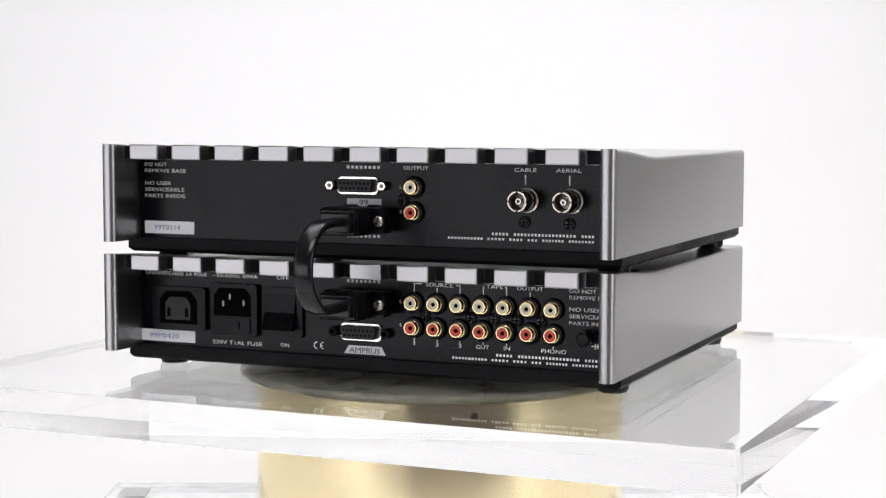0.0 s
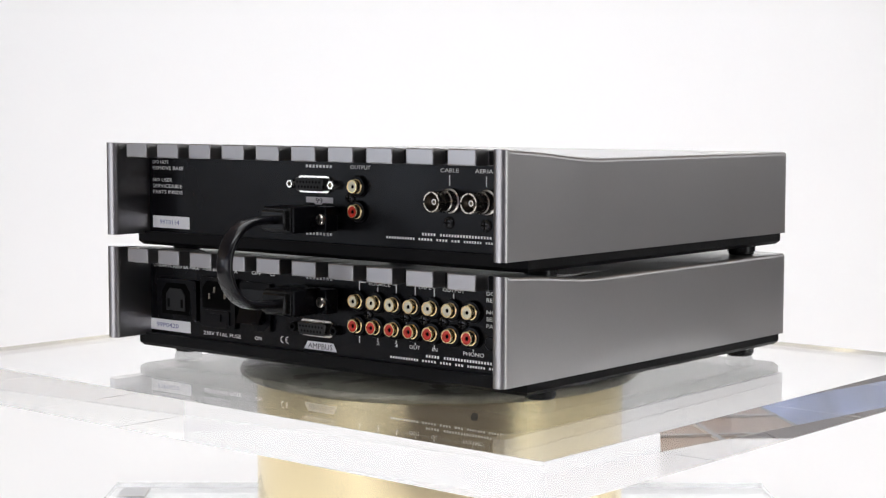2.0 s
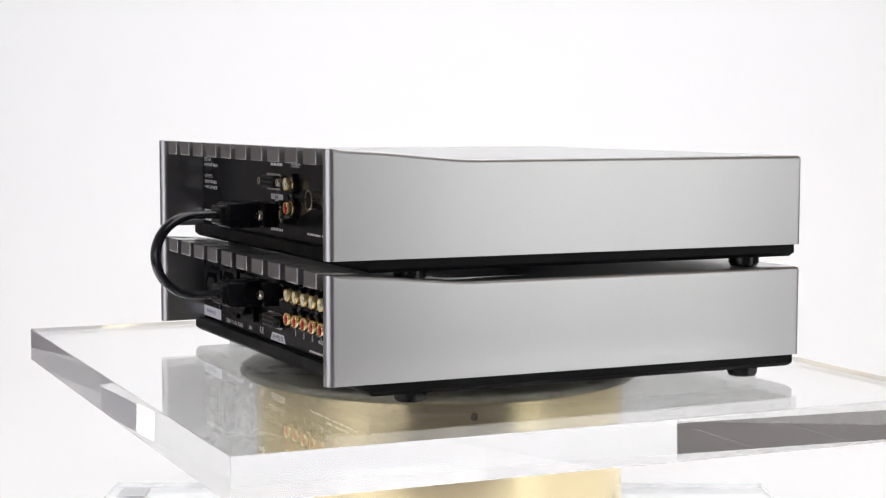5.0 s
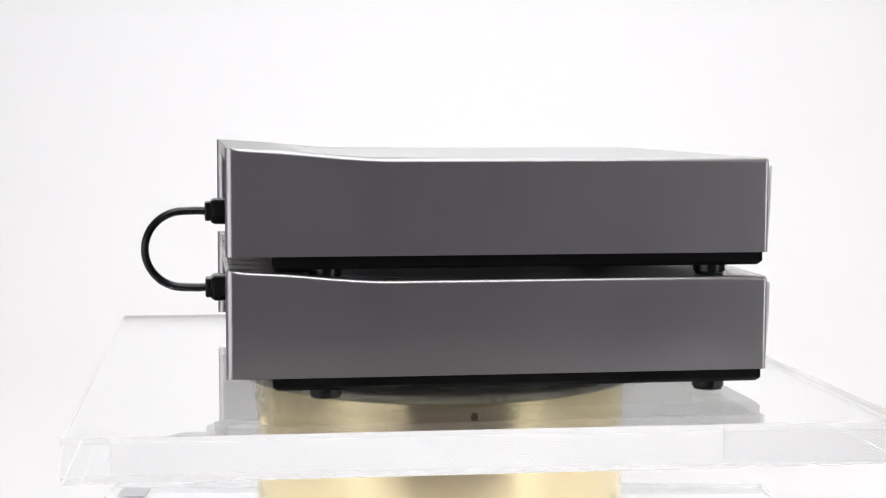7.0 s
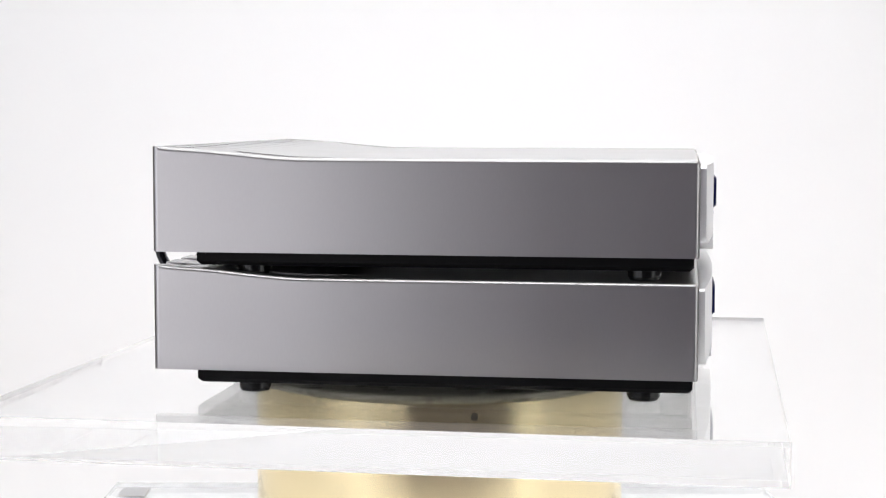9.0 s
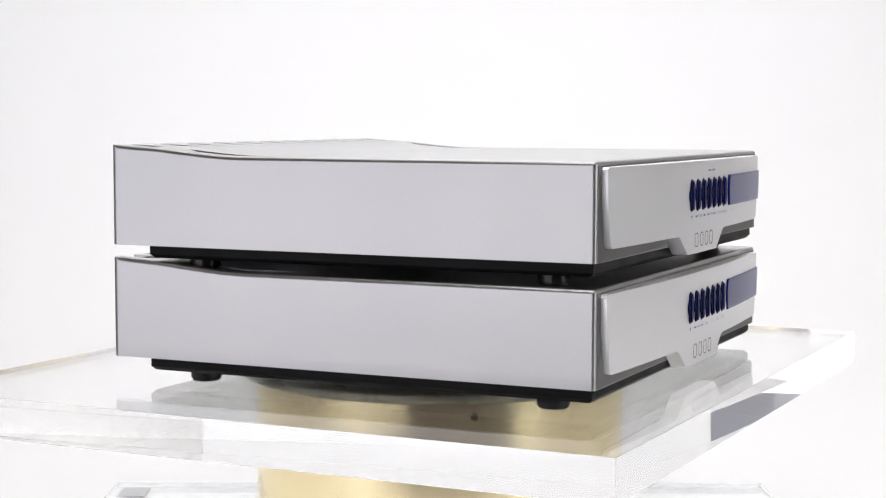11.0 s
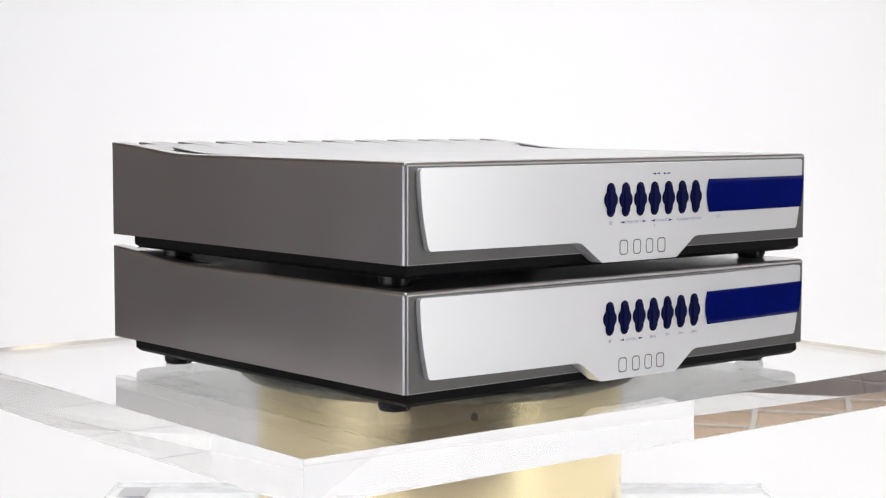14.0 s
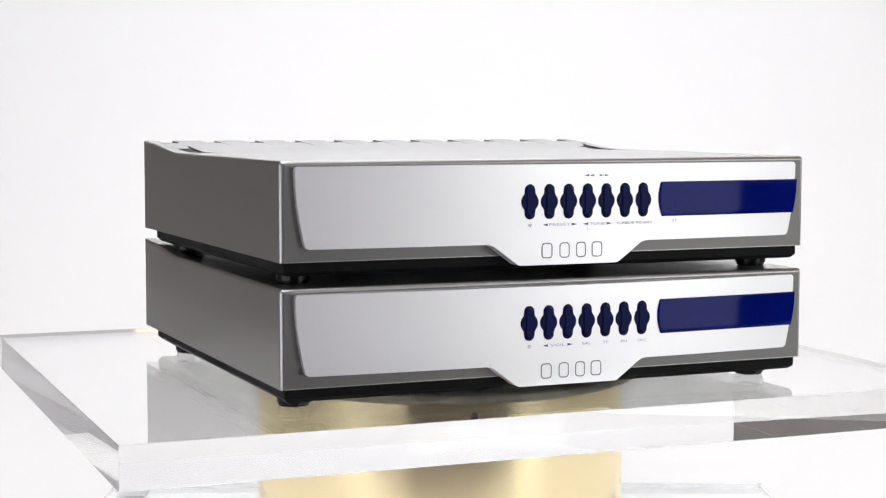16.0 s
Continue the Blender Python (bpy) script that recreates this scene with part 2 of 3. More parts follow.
ceiling_grid()


def sweep():
    """White paper that lies on the table and curves up into the backdrop."""
    line = [(-0.48, TABLE_Z), (0.9, TABLE_Z)]
    r, cy = 0.75, 0.9
    line += [(cy + r * math.sin(radians(a)), TABLE_Z + r - r * math.cos(radians(a))) for a in range(6, 91, 6)]
    line += [(cy + r, 2.2)]
    b = bmesh.new()
    left, right, thick = -0.86, 1.30, 0.003
    rows = [[b.verts.new((x, y, z)) for x in (left, right)] for y, z in line]
    under = [[b.verts.new((x, y + thick * (z > TABLE_Z + 0.3), z - thick)) for x in (left, right)] for y, z in line]
    for grid, flip in ((rows, False), (under, True)):
        for p, q in zip(grid, grid[1:]):
            b.faces.new((p[0], p[1], q[1], q[0])).smooth = True
    for i in (0, 1):
        for p, q, u, w in zip(rows, rows[1:], under, under[1:]):
            b.faces.new((p[i], q[i], w[i], u[i]))
    for e in (0, -1):
        b.faces.new((rows[e][0], rows[e][1], under[e][1], under[e][0]))
    ob = new("backdrop", mesh_of("backdrop", b, WHITE_SWEEP, 40, 1.0))
    return tagged(ob, "seamless white backdrop curving up behind the turntable", "backdrop", kind="structure")


sweep()


def display_table():
    thing = new("table")
    thing.location = (0, 0.15, FLOOR_Z)
    top_z = (TABLE_Z - FLOOR_Z - 0.003) * 1000
    part("tabletop", box(-840, 1280, -620, 760, top_z - 30, top_z, 3), TABLE_WHITE, thing)
    leg = mesh_of("leg", box(-25, 25, -25, 25, 0, top_z - 30, 3), TABLE_WHITE)
    for x in (-780, 1220):
        for y in (-560, 700):
            part("leg", leg, None, thing, at=(x, y, 0))
    tagged(thing, "white laminate table under the paper backdrop", "table")


display_table()


# ---- the turntable ----
def base_plate():
    thing = new("base_slab", mesh_of("base_slab", box(-252, 252, -215, 221, -22, 0, 0.3), ACRYLIC))
    thing.location = (0, 0, TABLE_Z + 0.0225)
    thing.visible_shadow = False
    tagged(thing, "clear acrylic base slab lying on the white paper", "slab")
    tag = new("label_plate", mesh_of("label_plate", box(-10.5, 10.5, -14, 14, 0, 1.2, 0.4), GREY_TAG))
    tag.location = (-0.2320, 0.184, TABLE_Z + 0.0226)
    tagged(tag, "small grey rectangular plate on the acrylic base", "plate")


BASE_TOP = TABLE_Z + 0.0225
base_plate()


def drum():
    thing = new("turntable_drum")
    thing.location = (0, 0, BASE_TOP)
    h = (SLAB_TOP - SLAB_T - 0.0062 - BASE_TOP) * 1000
    part("shell", lathe([(0, 0), (116.4, 0), (117, 0.6), (117, h - 1), (116, h), (0, h)], n=128), BRASS, thing)
    part("screw", lathe([(0, 1.2), (1.8, 1.2), (2.3, 0.6), (2.3, -1)], at_front(20, h - 8, -114.9), 20), DARK_STEEL, thing, "small dark screw head")
    marks = prism([(-0.4, -5), (0.4, -5), (1.6, 5), (1.0, 5)], 0.3, at_front(74, h - 62, -90.9) @ Matrix.Rotation(radians(39), 4, "Y"))
    part("scratch", marks, DARK_INK, thing, "thin dark scratch")
    tagged(thing, "pale gold metal turntable drum standing on acrylic", "turntable")


drum()


def disc():
    ob = new("turntable_disc", mesh_of("turntable_disc", lathe([(0, 0), (121, 0), (125.5, 1.2), (127.5, 3), (127.3, 5), (126, 6), (0, 6)], n=128), DISC))
    ob.location = (0, 0, SLAB_TOP - SLAB_T - 0.0061)
    return tagged(ob, "stained dull metal disc carrying the acrylic slab", "disc")


def top_slab():
    ob = new("acrylic_slab", mesh_of("acrylic_slab", box(-249, 249, -213, 213, -SLAB_T * 1000, 0, 0.12), ACRYLIC))
    ob.visible_shadow = False
    return tagged(ob, "thick clear acrylic slab turning under the hi-fi units", "slab")


# ---- the two units ----
W2, D2 = 160.5, 150.0
FINW = 8.8
OVER = 61.4                                     # underside of the rear overhang
Z0 = 11.9
TABS = [(-131.0 + 29.1 * i - 9.7, -131.0 + 29.1 * i + 9.7) for i in range(10)]


def ease(a, b, t):
    t = min(1, max(0, (t - a) / (b - a)))
    return t * t * (3 - 2 * t)


def z_ridge(y):
    return 64.5 + 3.6 * ease(62, 125, y) + 2.2 * ease(95, 175, y) * 1.4


def z_groove(y):
    return z_ridge(y) - 0.12 * ease(100, 122, y) - 0.7 * ease(128, 139, y)


def z_side_groove(y):
    return z_ridge(y) - 1.5 * ease(40, 98, y) * (1 - ease(100, 109, y)) - 0.85 * ease(126, 139, y)


def cover_mesh():
    """Sides, top with rear grooves, and front in one skin."""
    b = bmesh.new()
    edges = [(-W2, -W2 + FINW, "fin")]
    x = -W2 + FINW
    for i, (a, c) in enumerate(TABS):
        edges.append((x, a, "side" if i == 0 else "groove"))
        edges.append((a, c, "tab"))
        x = c
    edges.append((x, W2 - FINW, "side"))
    edges.append((W2 - FINW, W2, "fin"))
    top = {"fin": z_ridge, "tab": z_ridge, "groove": z_groove, "side": z_side_groove}
    ys = [-150, -60, 20, 50, 58] + [62 + 4 * i for i in range(15)] + [120.001, 124, 128, 132, 136, 139, 144, 150]
    ys = sorted(set(ys))

    def quad(*pts):
        vs = [b.verts.new(p) for p in pts]
        b.faces.new(vs)

    def exists(kind, y0):
        return kind in ("fin", "tab") or y0 < 138.9

    for i, (x0, x1, kind) in enumerate(edges):
        f = top[kind]
        for y0, y1 in zip(ys, ys[1:]):
            if not exists(kind, y0):
                continue
            quad((x0, y0, f(y0)), (x1, y0, f(y0)), (x1, y1, f(y1)), (x0, y1, f(y1)))
            low = OVER if y0 > 119.9 and kind != "fin" else Z0
            quad((x0, y0, low), (x0, y1, low), (x1, y1, low), (x1, y0, low))
        yend = 150 if exists(kind, 149) else 139
        quad((x0, yend, OVER if kind != "fin" else Z0), (x1, yend, OVER if kind != "fin" else Z0), (x1, yend, f(yend)), (x0, yend, f(yend)))
        quad((x0, -150, Z0), (x1, -150, Z0), (x1, -150, f(-150)), (x0, -150, f(-150)))
        if kind != "fin":
            quad((x0, 120.001, Z0), (x1, 120.001, Z0), (x1, 120.001, OVER), (x0, 120.001, OVER))
        if i:
            k0 = edges[i - 1][2]
            for y0, y1 in zip(ys, ys[1:]):
                e0, e1 = exists(k0, y0), exists(kind, y0)
                fa, fb = top[k0], top[kind]
                if e0 and e1:
                    if max(abs(fa(y0) - fb(y0)), abs(fa(y1) - fb(y1))) > 0.01:
                        pts = [(x0, y0, fa(y0)), (x0, y1, fa(y1)), (x0, y1, fb(y1)), (x0, y0, fb(y0))]
                        if abs(fa(y0) - fb(y0)) < 0.01:
                            pts.pop()
                        elif abs(fa(y1) - fb(y1)) < 0.01:
                            pts.pop(2)
                        quad(*pts)
                    if y0 > 119.9 and (k0 == "fin") != (kind == "fin"):
                        quad((x0, y0, Z0), (x0, y1, Z0), (x0, y1, OVER), (x0, y0, OVER))
                elif e0 or e1:
                    k = k0 if e0 else kind
                    f, low = top[k], (Z0 if k == "fin" else OVER)
                    quad((x0, y0, low), (x0, y1, low), (x0, y1, f(y1)), (x0, y0, f(y0)))
    for x in (-W2, W2):
        for y0, y1 in zip(ys, ys[1:]):
            quad((x, y0, Z0), (x, y1, Z0), (x, y1, z_ridge(y1)), (x, y0, z_ridge(y0)))
    bmesh.ops.remove_doubles(b, verts=b.verts, dist=0.01)
    bmesh.ops.recalc_face_normals(b, faces=b.faces)
    for v in b.verts:
        if v.co.y > 149.99 and abs(v.co.x) > W2 - FINW - 0.1:
            v.co.y = 151.4                      # the fins stand a little proud of the tabs

    def outer(e):
        p, q = e.verts[0].co, e.verts[1].co
        if len(e.link_faces) != 2 or e.calc_face_angle(0) < radians(50):
            return False
        if p.z < Z0 + 0.1 and q.z < Z0 + 0.1:
            return False
        return (abs(abs(p.x) - W2) < 0.01 and abs(abs(q.x) - W2) < 0.01) or (p.y < -149.99 and q.y < -149.99) or (p.y > 149.99 and q.y > 149.99)
    def fin_end(e):
        p, q = e.verts[0].co, e.verts[1].co
        return p.y > 149.99 and q.y > 149.99 and abs(p.x - q.x) < 0.01 and abs(p.x) > W2 - FINW - 0.1 and abs(p.z - q.z) > 20
    ends = [e for e in b.edges if fin_end(e)]
    bmesh.ops.bevel(b, geom=ends, offset=4.0, segments=9, profile=0.5, affect="EDGES", clamp_overlap=False)
    hull = [e for e in b.edges if outer(e) and min(v.co.y for v in e.verts) < 149.9]
    bmesh.ops.bevel(b, geom=hull, offset=2.2, segments=5, profile=0.5, affect="EDGES", clamp_overlap=False)
    bmesh.ops.bevel(b, geom=[e for e in b.edges if outer(e) and min(v.co.y for v in e.verts) > 149.9 and max(abs(v.co.x) for v in e.verts) < 141], offset=0.8, segments=3, profile=0.5, affect="EDGES", clamp_overlap=False)
    round_faces(b)
    return mesh_of("cover", b, ALU, 40)


COVER = cover_mesh()


def slot_shade_mesh():
    """Tapered black strip on the outermost recess's floor, standing in for its shade."""
    b = bmesh.new()
    rows = []
    for i in range(12):
        y = 56 + 4.2 * i
        w = 0.6 + 3.6 * math.sqrt(i / 11)
        z = z_side_groove(y)
        rows.append([b.verts.new((x, y, z + dz)) for x, dz in ((-w, -0.3), (-w, 0.2), (w, 0.2), (w, -0.3))])
    for p, q in zip(rows, rows[1:]):
        for k in range(4):
            b.faces.new((p[k], p[(k + 1) % 4], q[(k + 1) % 4], q[k]))
    b.faces.new(rows[0])
    b.faces.new(rows[-1][::-1])
    return mesh_of("slot_shade", b, BLACK_STEEL)


def bowed(x_top, x_low, z_top, z_low, out, n=8):
    """A side that leans and bows outward, from the top down."""
    pts = []
    for i in range(n + 1):
        t = i / n
        pts.append((x_top + (x_low - x_top) * t + out * math.sin(math.pi * t), z_top + (z_low - z_top) * t))
    return pts


def plate_y(x):
    """Front of the faceplate, which bulges towards its middle."""
    return -153.6 - 6.0 * (1 - (x / 153.0) ** 2)


def lean_side(x_top, x_low, z_top, z_low, out, z):
    t = (z_top - z) / (z_top - z_low)
    return x_top + (x_low - x_top) * t + out * math.sin(math.pi * t)


def bulged(zs, left, right, proud, back, n=56, r=0.8):
    """A panel between two side lines, its face following the bulge, rims rounded, closed behind at y = back."""
    b = bmesh.new()
    rows = []
    for z in zs:
        x0, x1 = left(z), right(z)
        row = []
        for i in range(n + 1):
            x = x0 + (x1 - x0) * i / n
            row.append(b.verts.new((x, plate_y(x) - proud, z)))
        rows.append(row)
    for p, q in zip(rows, rows[1:]):
        for i in range(n):
            b.faces.new((p[i], p[i + 1], q[i + 1], q[i]))
    loop = rows[0] + [r_[-1] for r_ in rows[1:-1]] + rows[-1][::-1] + [r_[0] for r_ in rows[-2:0:-1]]
    behind = [b.verts.new((v.co.x, back if back is not None else v.co.y + 2.0, v.co.z)) for v in loop]
    m = len(loop)
    for i in range(m):
        j = (i + 1) % m
        b.faces.new((loop[i], loop[j], behind[j], behind[i]))
    b.faces.new(behind[::-1])
    bmesh.ops.recalc_face_normals(b, faces=b.faces)
    rim = [e for e in b.edges if len(e.link_faces) == 2 and e.calc_face_angle(0) > radians(60) and not any(v in behind for v in e.verts)]
    if r:
        bmesh.ops.bevel(b, geom=rim, offset=r, segments=3, profile=0.5, affect="EDGES")
    for f in b.faces:
        f.smooth = len(f.verts) < 10
    return b


def plate_mesh():
    r, hi, lo = 2.2, 61.3, 18.8
    zs = [hi, hi - 0.15, hi - 0.6, hi - 1.3] + [hi - r - (hi - lo - 2 * r) * i / 8 for i in range(9)] + [lo + 1.3, lo + 0.6, lo + 0.15, lo]

    def inset(z):
        """How far the rounded corners draw the ends in."""
        d = min(hi - z, z - lo)
        return 0.0 if d >= r else r - math.sqrt(max(0.0, r * r - (r - d) ** 2))
    b = bulged(zs, lambda z: lean_side(-153.5, -148.0, hi, lo, -1.3, z) + inset(z), lambda z: lean_side(152.5, 147.0, hi, lo, 1.3, z) - inset(z), 0.0, -150.0, 56, 0.0)
    corner = [(18.8, 0.0), (18.3, 3.0), (17.2, 5.0), (7.6, 18.2), (7.0, 19.8)]
    tongue = bulged([z for z, _ in corner], lambda z: -48.0 + np.interp(-z, [-q for q, _ in corner], [d for _, d in corner]),
                    lambda z: 50.6 - np.interp(-z, [-q for q, _ in corner], [d for _, d in corner]), 0.0, -150.0, 30, 0.0)
    return mesh_of("front_plate", join(b, tongue), PLATE, 50)


def key_outline(grow=0.0):
    pts = []
    for i in range(48):
        a = math.tau * i / 48
        c, s = abs(math.cos(a)), abs(math.sin(a))
        hw, hh, r = 2.75 + grow, 9.1 + grow, 4.75 + grow
        straight = hw / c if c > 1e-6 else 1e9
        if straight * s > hh - hw:
            k = hh - hw                          # round end of the slim part
            straight = k * s + math.sqrt(max(0.0, hw * hw - (k * c) ** 2))
        d = max(r, straight)
        pts.append((d * math.cos(a), d * math.sin(a)))
    return pts


def triangle(x, z, size, to_right, m, off, bm=None):
    s = 1 if to_right else -1
    pts = [(x - s * size, z - size * 0.42), (x + s * size, z), (x - s * size, z + size * 0.42)]
    return prism(pts if to_right else pts[::-1], 0.05, m, z0=off, bm=bm)


def ring_mark(x, z, r, w, m, off, a0=0, a1=360, n=20, bm=None):
    for i in range(n):
        a, c = radians(a0 + (a1 - a0) * i / n), radians(a0 + (a1 - a0) * (i + 1) / n)
        bm = prism([(x + (r - w) * math.cos(a), z + (r - w) * math.sin(a)), (x + r * math.cos(a), z + r * math.sin(a)),
                    (x + r * math.cos(c), z + r * math.sin(c)), (x + (r - w) * math.cos(c), z + (r - w) * math.sin(c))], 0.05, m, z0=off, bm=bm)
    return bm


SHARED = {}


def shared(name, build):
    if name not in SHARED:
        SHARED[name] = build()
    return SHARED[name]


def rca_socket(thing, x, z, red):
    base = shared("rca_base", lambda: mesh_of("rca_socket", lathe([(6.3, 0), (6.3, 1.6), (5.8, 2.5), (4.6, 2.7), (0, 2.7)], BACK), BLACK_PLASTIC))
    shell = shared("rca_shell", lambda: mesh_of("shell", lathe([(4.3, 2.2), (4.3, 3.0), (3.9, 3.2), (3.9, 6.2), (3.7, 6.5), (3.3, 6.5), (3.15, 6.2), (3.15, 2)], BACK), GOLD))
    core = "red_core" if red else "white_core"
    insul = shared(core, lambda: mesh_of("insulator", lathe([(3.14, 5.9), (3.0, 6.2), (1.4, 6.2), (1.2, 5.9), (1.15, 2.9), (0, 2.9)], BACK), RED_PLASTIC if red else WHITE_PLASTIC))
    s = part("rca_socket", base, None, thing, at=(x, 122, z))
    part("shell", shell, None, s)
    part("insulator", insul, None, s, "red plastic insert" if red else "cream plastic insert")
    part("bore", shared("rca_bore", lambda: mesh_of("bore", lathe([(1.13, 3.0), (1.13, 5.6), (0.9, 5.7), (0, 5.1)], BACK, 20), HOLE_SHADE)), None, s)


def panel_screw(thing, x, z):
    def build():
        b = lathe([(3.5, 0), (3.5, 0.7), (2.9, 1.5), (1.8, 1.9), (0, 2.0)], BACK, 24)
        return mesh_of("screw", b, SCREW_BLACK)
    s = part("screw", shared("screw", build), None, thing, at=(x, 122, z))

    def cross():
        b = prism([(-2.1, -0.4), (2.1, -0.4), (2.1, 0.4), (-2.1, 0.4)], 0.2, BACK, z0=1.86)
        return mesh_of("slot", prism([(-0.4, -2.1), (0.4, -2.1), (0.4, 2.1), (-0.4, 2.1)], 0.22, BACK, z0=1.86, bm=b), HOLE_SHADE)
    part("slot", shared("screw_slot", cross), None, s)


def d_connector(thing, x, z, bright_nuts):
    def flange():
        return mesh_of("multipin_socket", prism(round_rect(-12.9, 12.9, -5.0, 5.0, 2.0), 1.2, BACK, 0.3), NICKEL)

    def shell():
        b = prism([(-11.6, 2.6), (-10.6, -3.0), (-9.6, -3.8), (9.6, -3.8), (10.6, -3.0), (11.6, 2.6), (10.8, 3.8), (-10.8, 3.8)], 5.6, BACK, 0.5)
        return mesh_of("shell", b, SHELL_BLACK)

    def insert():
        b = prism([(-11.0, 2.4), (-10.1, -2.8), (-9.4, -3.35), (9.4, -3.35), (10.1, -2.8), (11.0, 2.4), (10.4, 3.35), (-10.4, 3.35)], 0.5, BACK, 0.1, z0=5.5)
        return mesh_of("insert", b, INSERT_GREY)

    def holes():
        b = None
        for k in range(8):
            b = lathe([(0.75, 0), (0.75, 0.05), (0, 0.05)], BACK @ Matrix.Translation((-9.0 + 2.57 * k, 1.4, 6.0)), 10, b)
        for k in range(7):
            b = lathe([(0.75, 0), (0.75, 0.05), (0, 0.05)], BACK @ Matrix.Translation((-7.7 + 2.57 * k, -1.4, 6.0)), 10, b)
        return mesh_of("pin_holes", b, HOLE_SHADE)
    s = part("multipin_socket", shared("d_flange", flange), None, thing, at=(x, 122, z))
    part("shell", shared("d_shell", shell), None, s)
    part("insert", shared("d_insert", insert), None, s)
    part("pin_holes", shared("d_holes", holes), None, s)
    key = "nut_bright" if bright_nuts else "nut_dark"
    nut = shared(key, lambda: mesh_of("standoff", lathe([(2.9, 0), (2.9, 4.4), (2.5, 4.9), (1.5, 4.9), (1.4, 4.4), (1.4, 1), (0, 1)], BACK, 6 if bright_nuts else 18), NICKEL if bright_nuts else BLACK_STEEL))
    for dx in (-16.7, 16.7):
        part("standoff", nut, None, s, "nickel hex standoff" if bright_nuts else "black thumbscrew post", at=(dx, 0, 0))


def coax_socket(thing, x, z):
    s = part("aerial_socket", shared("coax_base", lambda: mesh_of("aerial_socket", lathe([(7.0, 0), (7.0, 2), (6.2, 2.6), (6.2, 7), (5.4, 8), (0, 8)], BACK, 32), NICKEL)), None, thing, at=(x, 122, z))

    def barrel():
        b = bmesh.new()
        for k in range(4):
            a0, a1 = 90 * k + 4, 90 * k + 86
            pts = [(5.7 * math.cos(radians(a0 + (a1 - a0) * i / 8)), 5.7 * math.sin(radians(a0 + (a1 - a0) * i / 8))) for i in range(9)]
            pts += [(5.0 * math.cos(radians(a1 - (a1 - a0) * i / 8)), 5.0 * math.sin(radians(a1 - (a1 - a0) * i / 8))) for i in range(9)]
            prism(pts, 10.0, BACK, 0.15, 1, z0=7.5, bm=b)
        return mesh_of("barrel", b, BARREL)
    part("barrel", shared("coax_barrel", barrel), None, s)
    part("bore", shared("coax_bore", lambda: mesh_of("bore", lathe([(4.97, 17), (4.97, 9), (0, 9)], BACK), DARK_NICKEL)), None, s)
    part("pin", shared("coax_pin", lambda: mesh_of("pin", lathe([(3.6, 9), (3.6, 10.5), (1.9, 10.8), (1.9, 15.0), (1.6, 15.3), (1.0, 15.3), (0.9, 12), (0, 12)], BACK, 20), SCREW_STEEL)), None, s)


def sticker(thing, x0, x1, z0, z1, text):
    s = part("sticker", prism(round_rect(x0, x1, z0, z1, 0.3, 2), 0.12, at_back(0, 0) @ Matrix.Scale(1, 4)), PAPER, thing, "white paper serial sticker")
    w = x1 - x0
    part("print", lettering(text, x0 + 0.2 * w, x0 + 0.72 * w, (z0 + z1) / 2, 2.9, at_back(0, 0), 0.2), BLUE_INK, s, "blue printed serial number")


def ink(thing, name, bm, mat=None):
    part(name, bm, mat or INK, thing)


def words(thing, lines, m, off=0.12, mat=None):
    """Each line of (text, x0, x1, height, size) a part of its own; x to the right of the reader."""
    for text, x0, x1, y, h in lines:
        ink(thing, "printed_word", lettering(text, x0, x1, y, h, m, off), mat)


def word_marks(thing, spans, y, h, m, off=0.1):
    for x0, x1 in spans:
        n = max(1, round((x1 - x0) / 2.0))
        step = (x1 - x0) / n
        small = [(x0 + step * i, x0 + step * (i + 0.6)) for i in range(n)] if n > 1 else [(x0, x1)]
        for span in small:
            ink(thing, "printed_bar", bars([span], y, h, m, off))


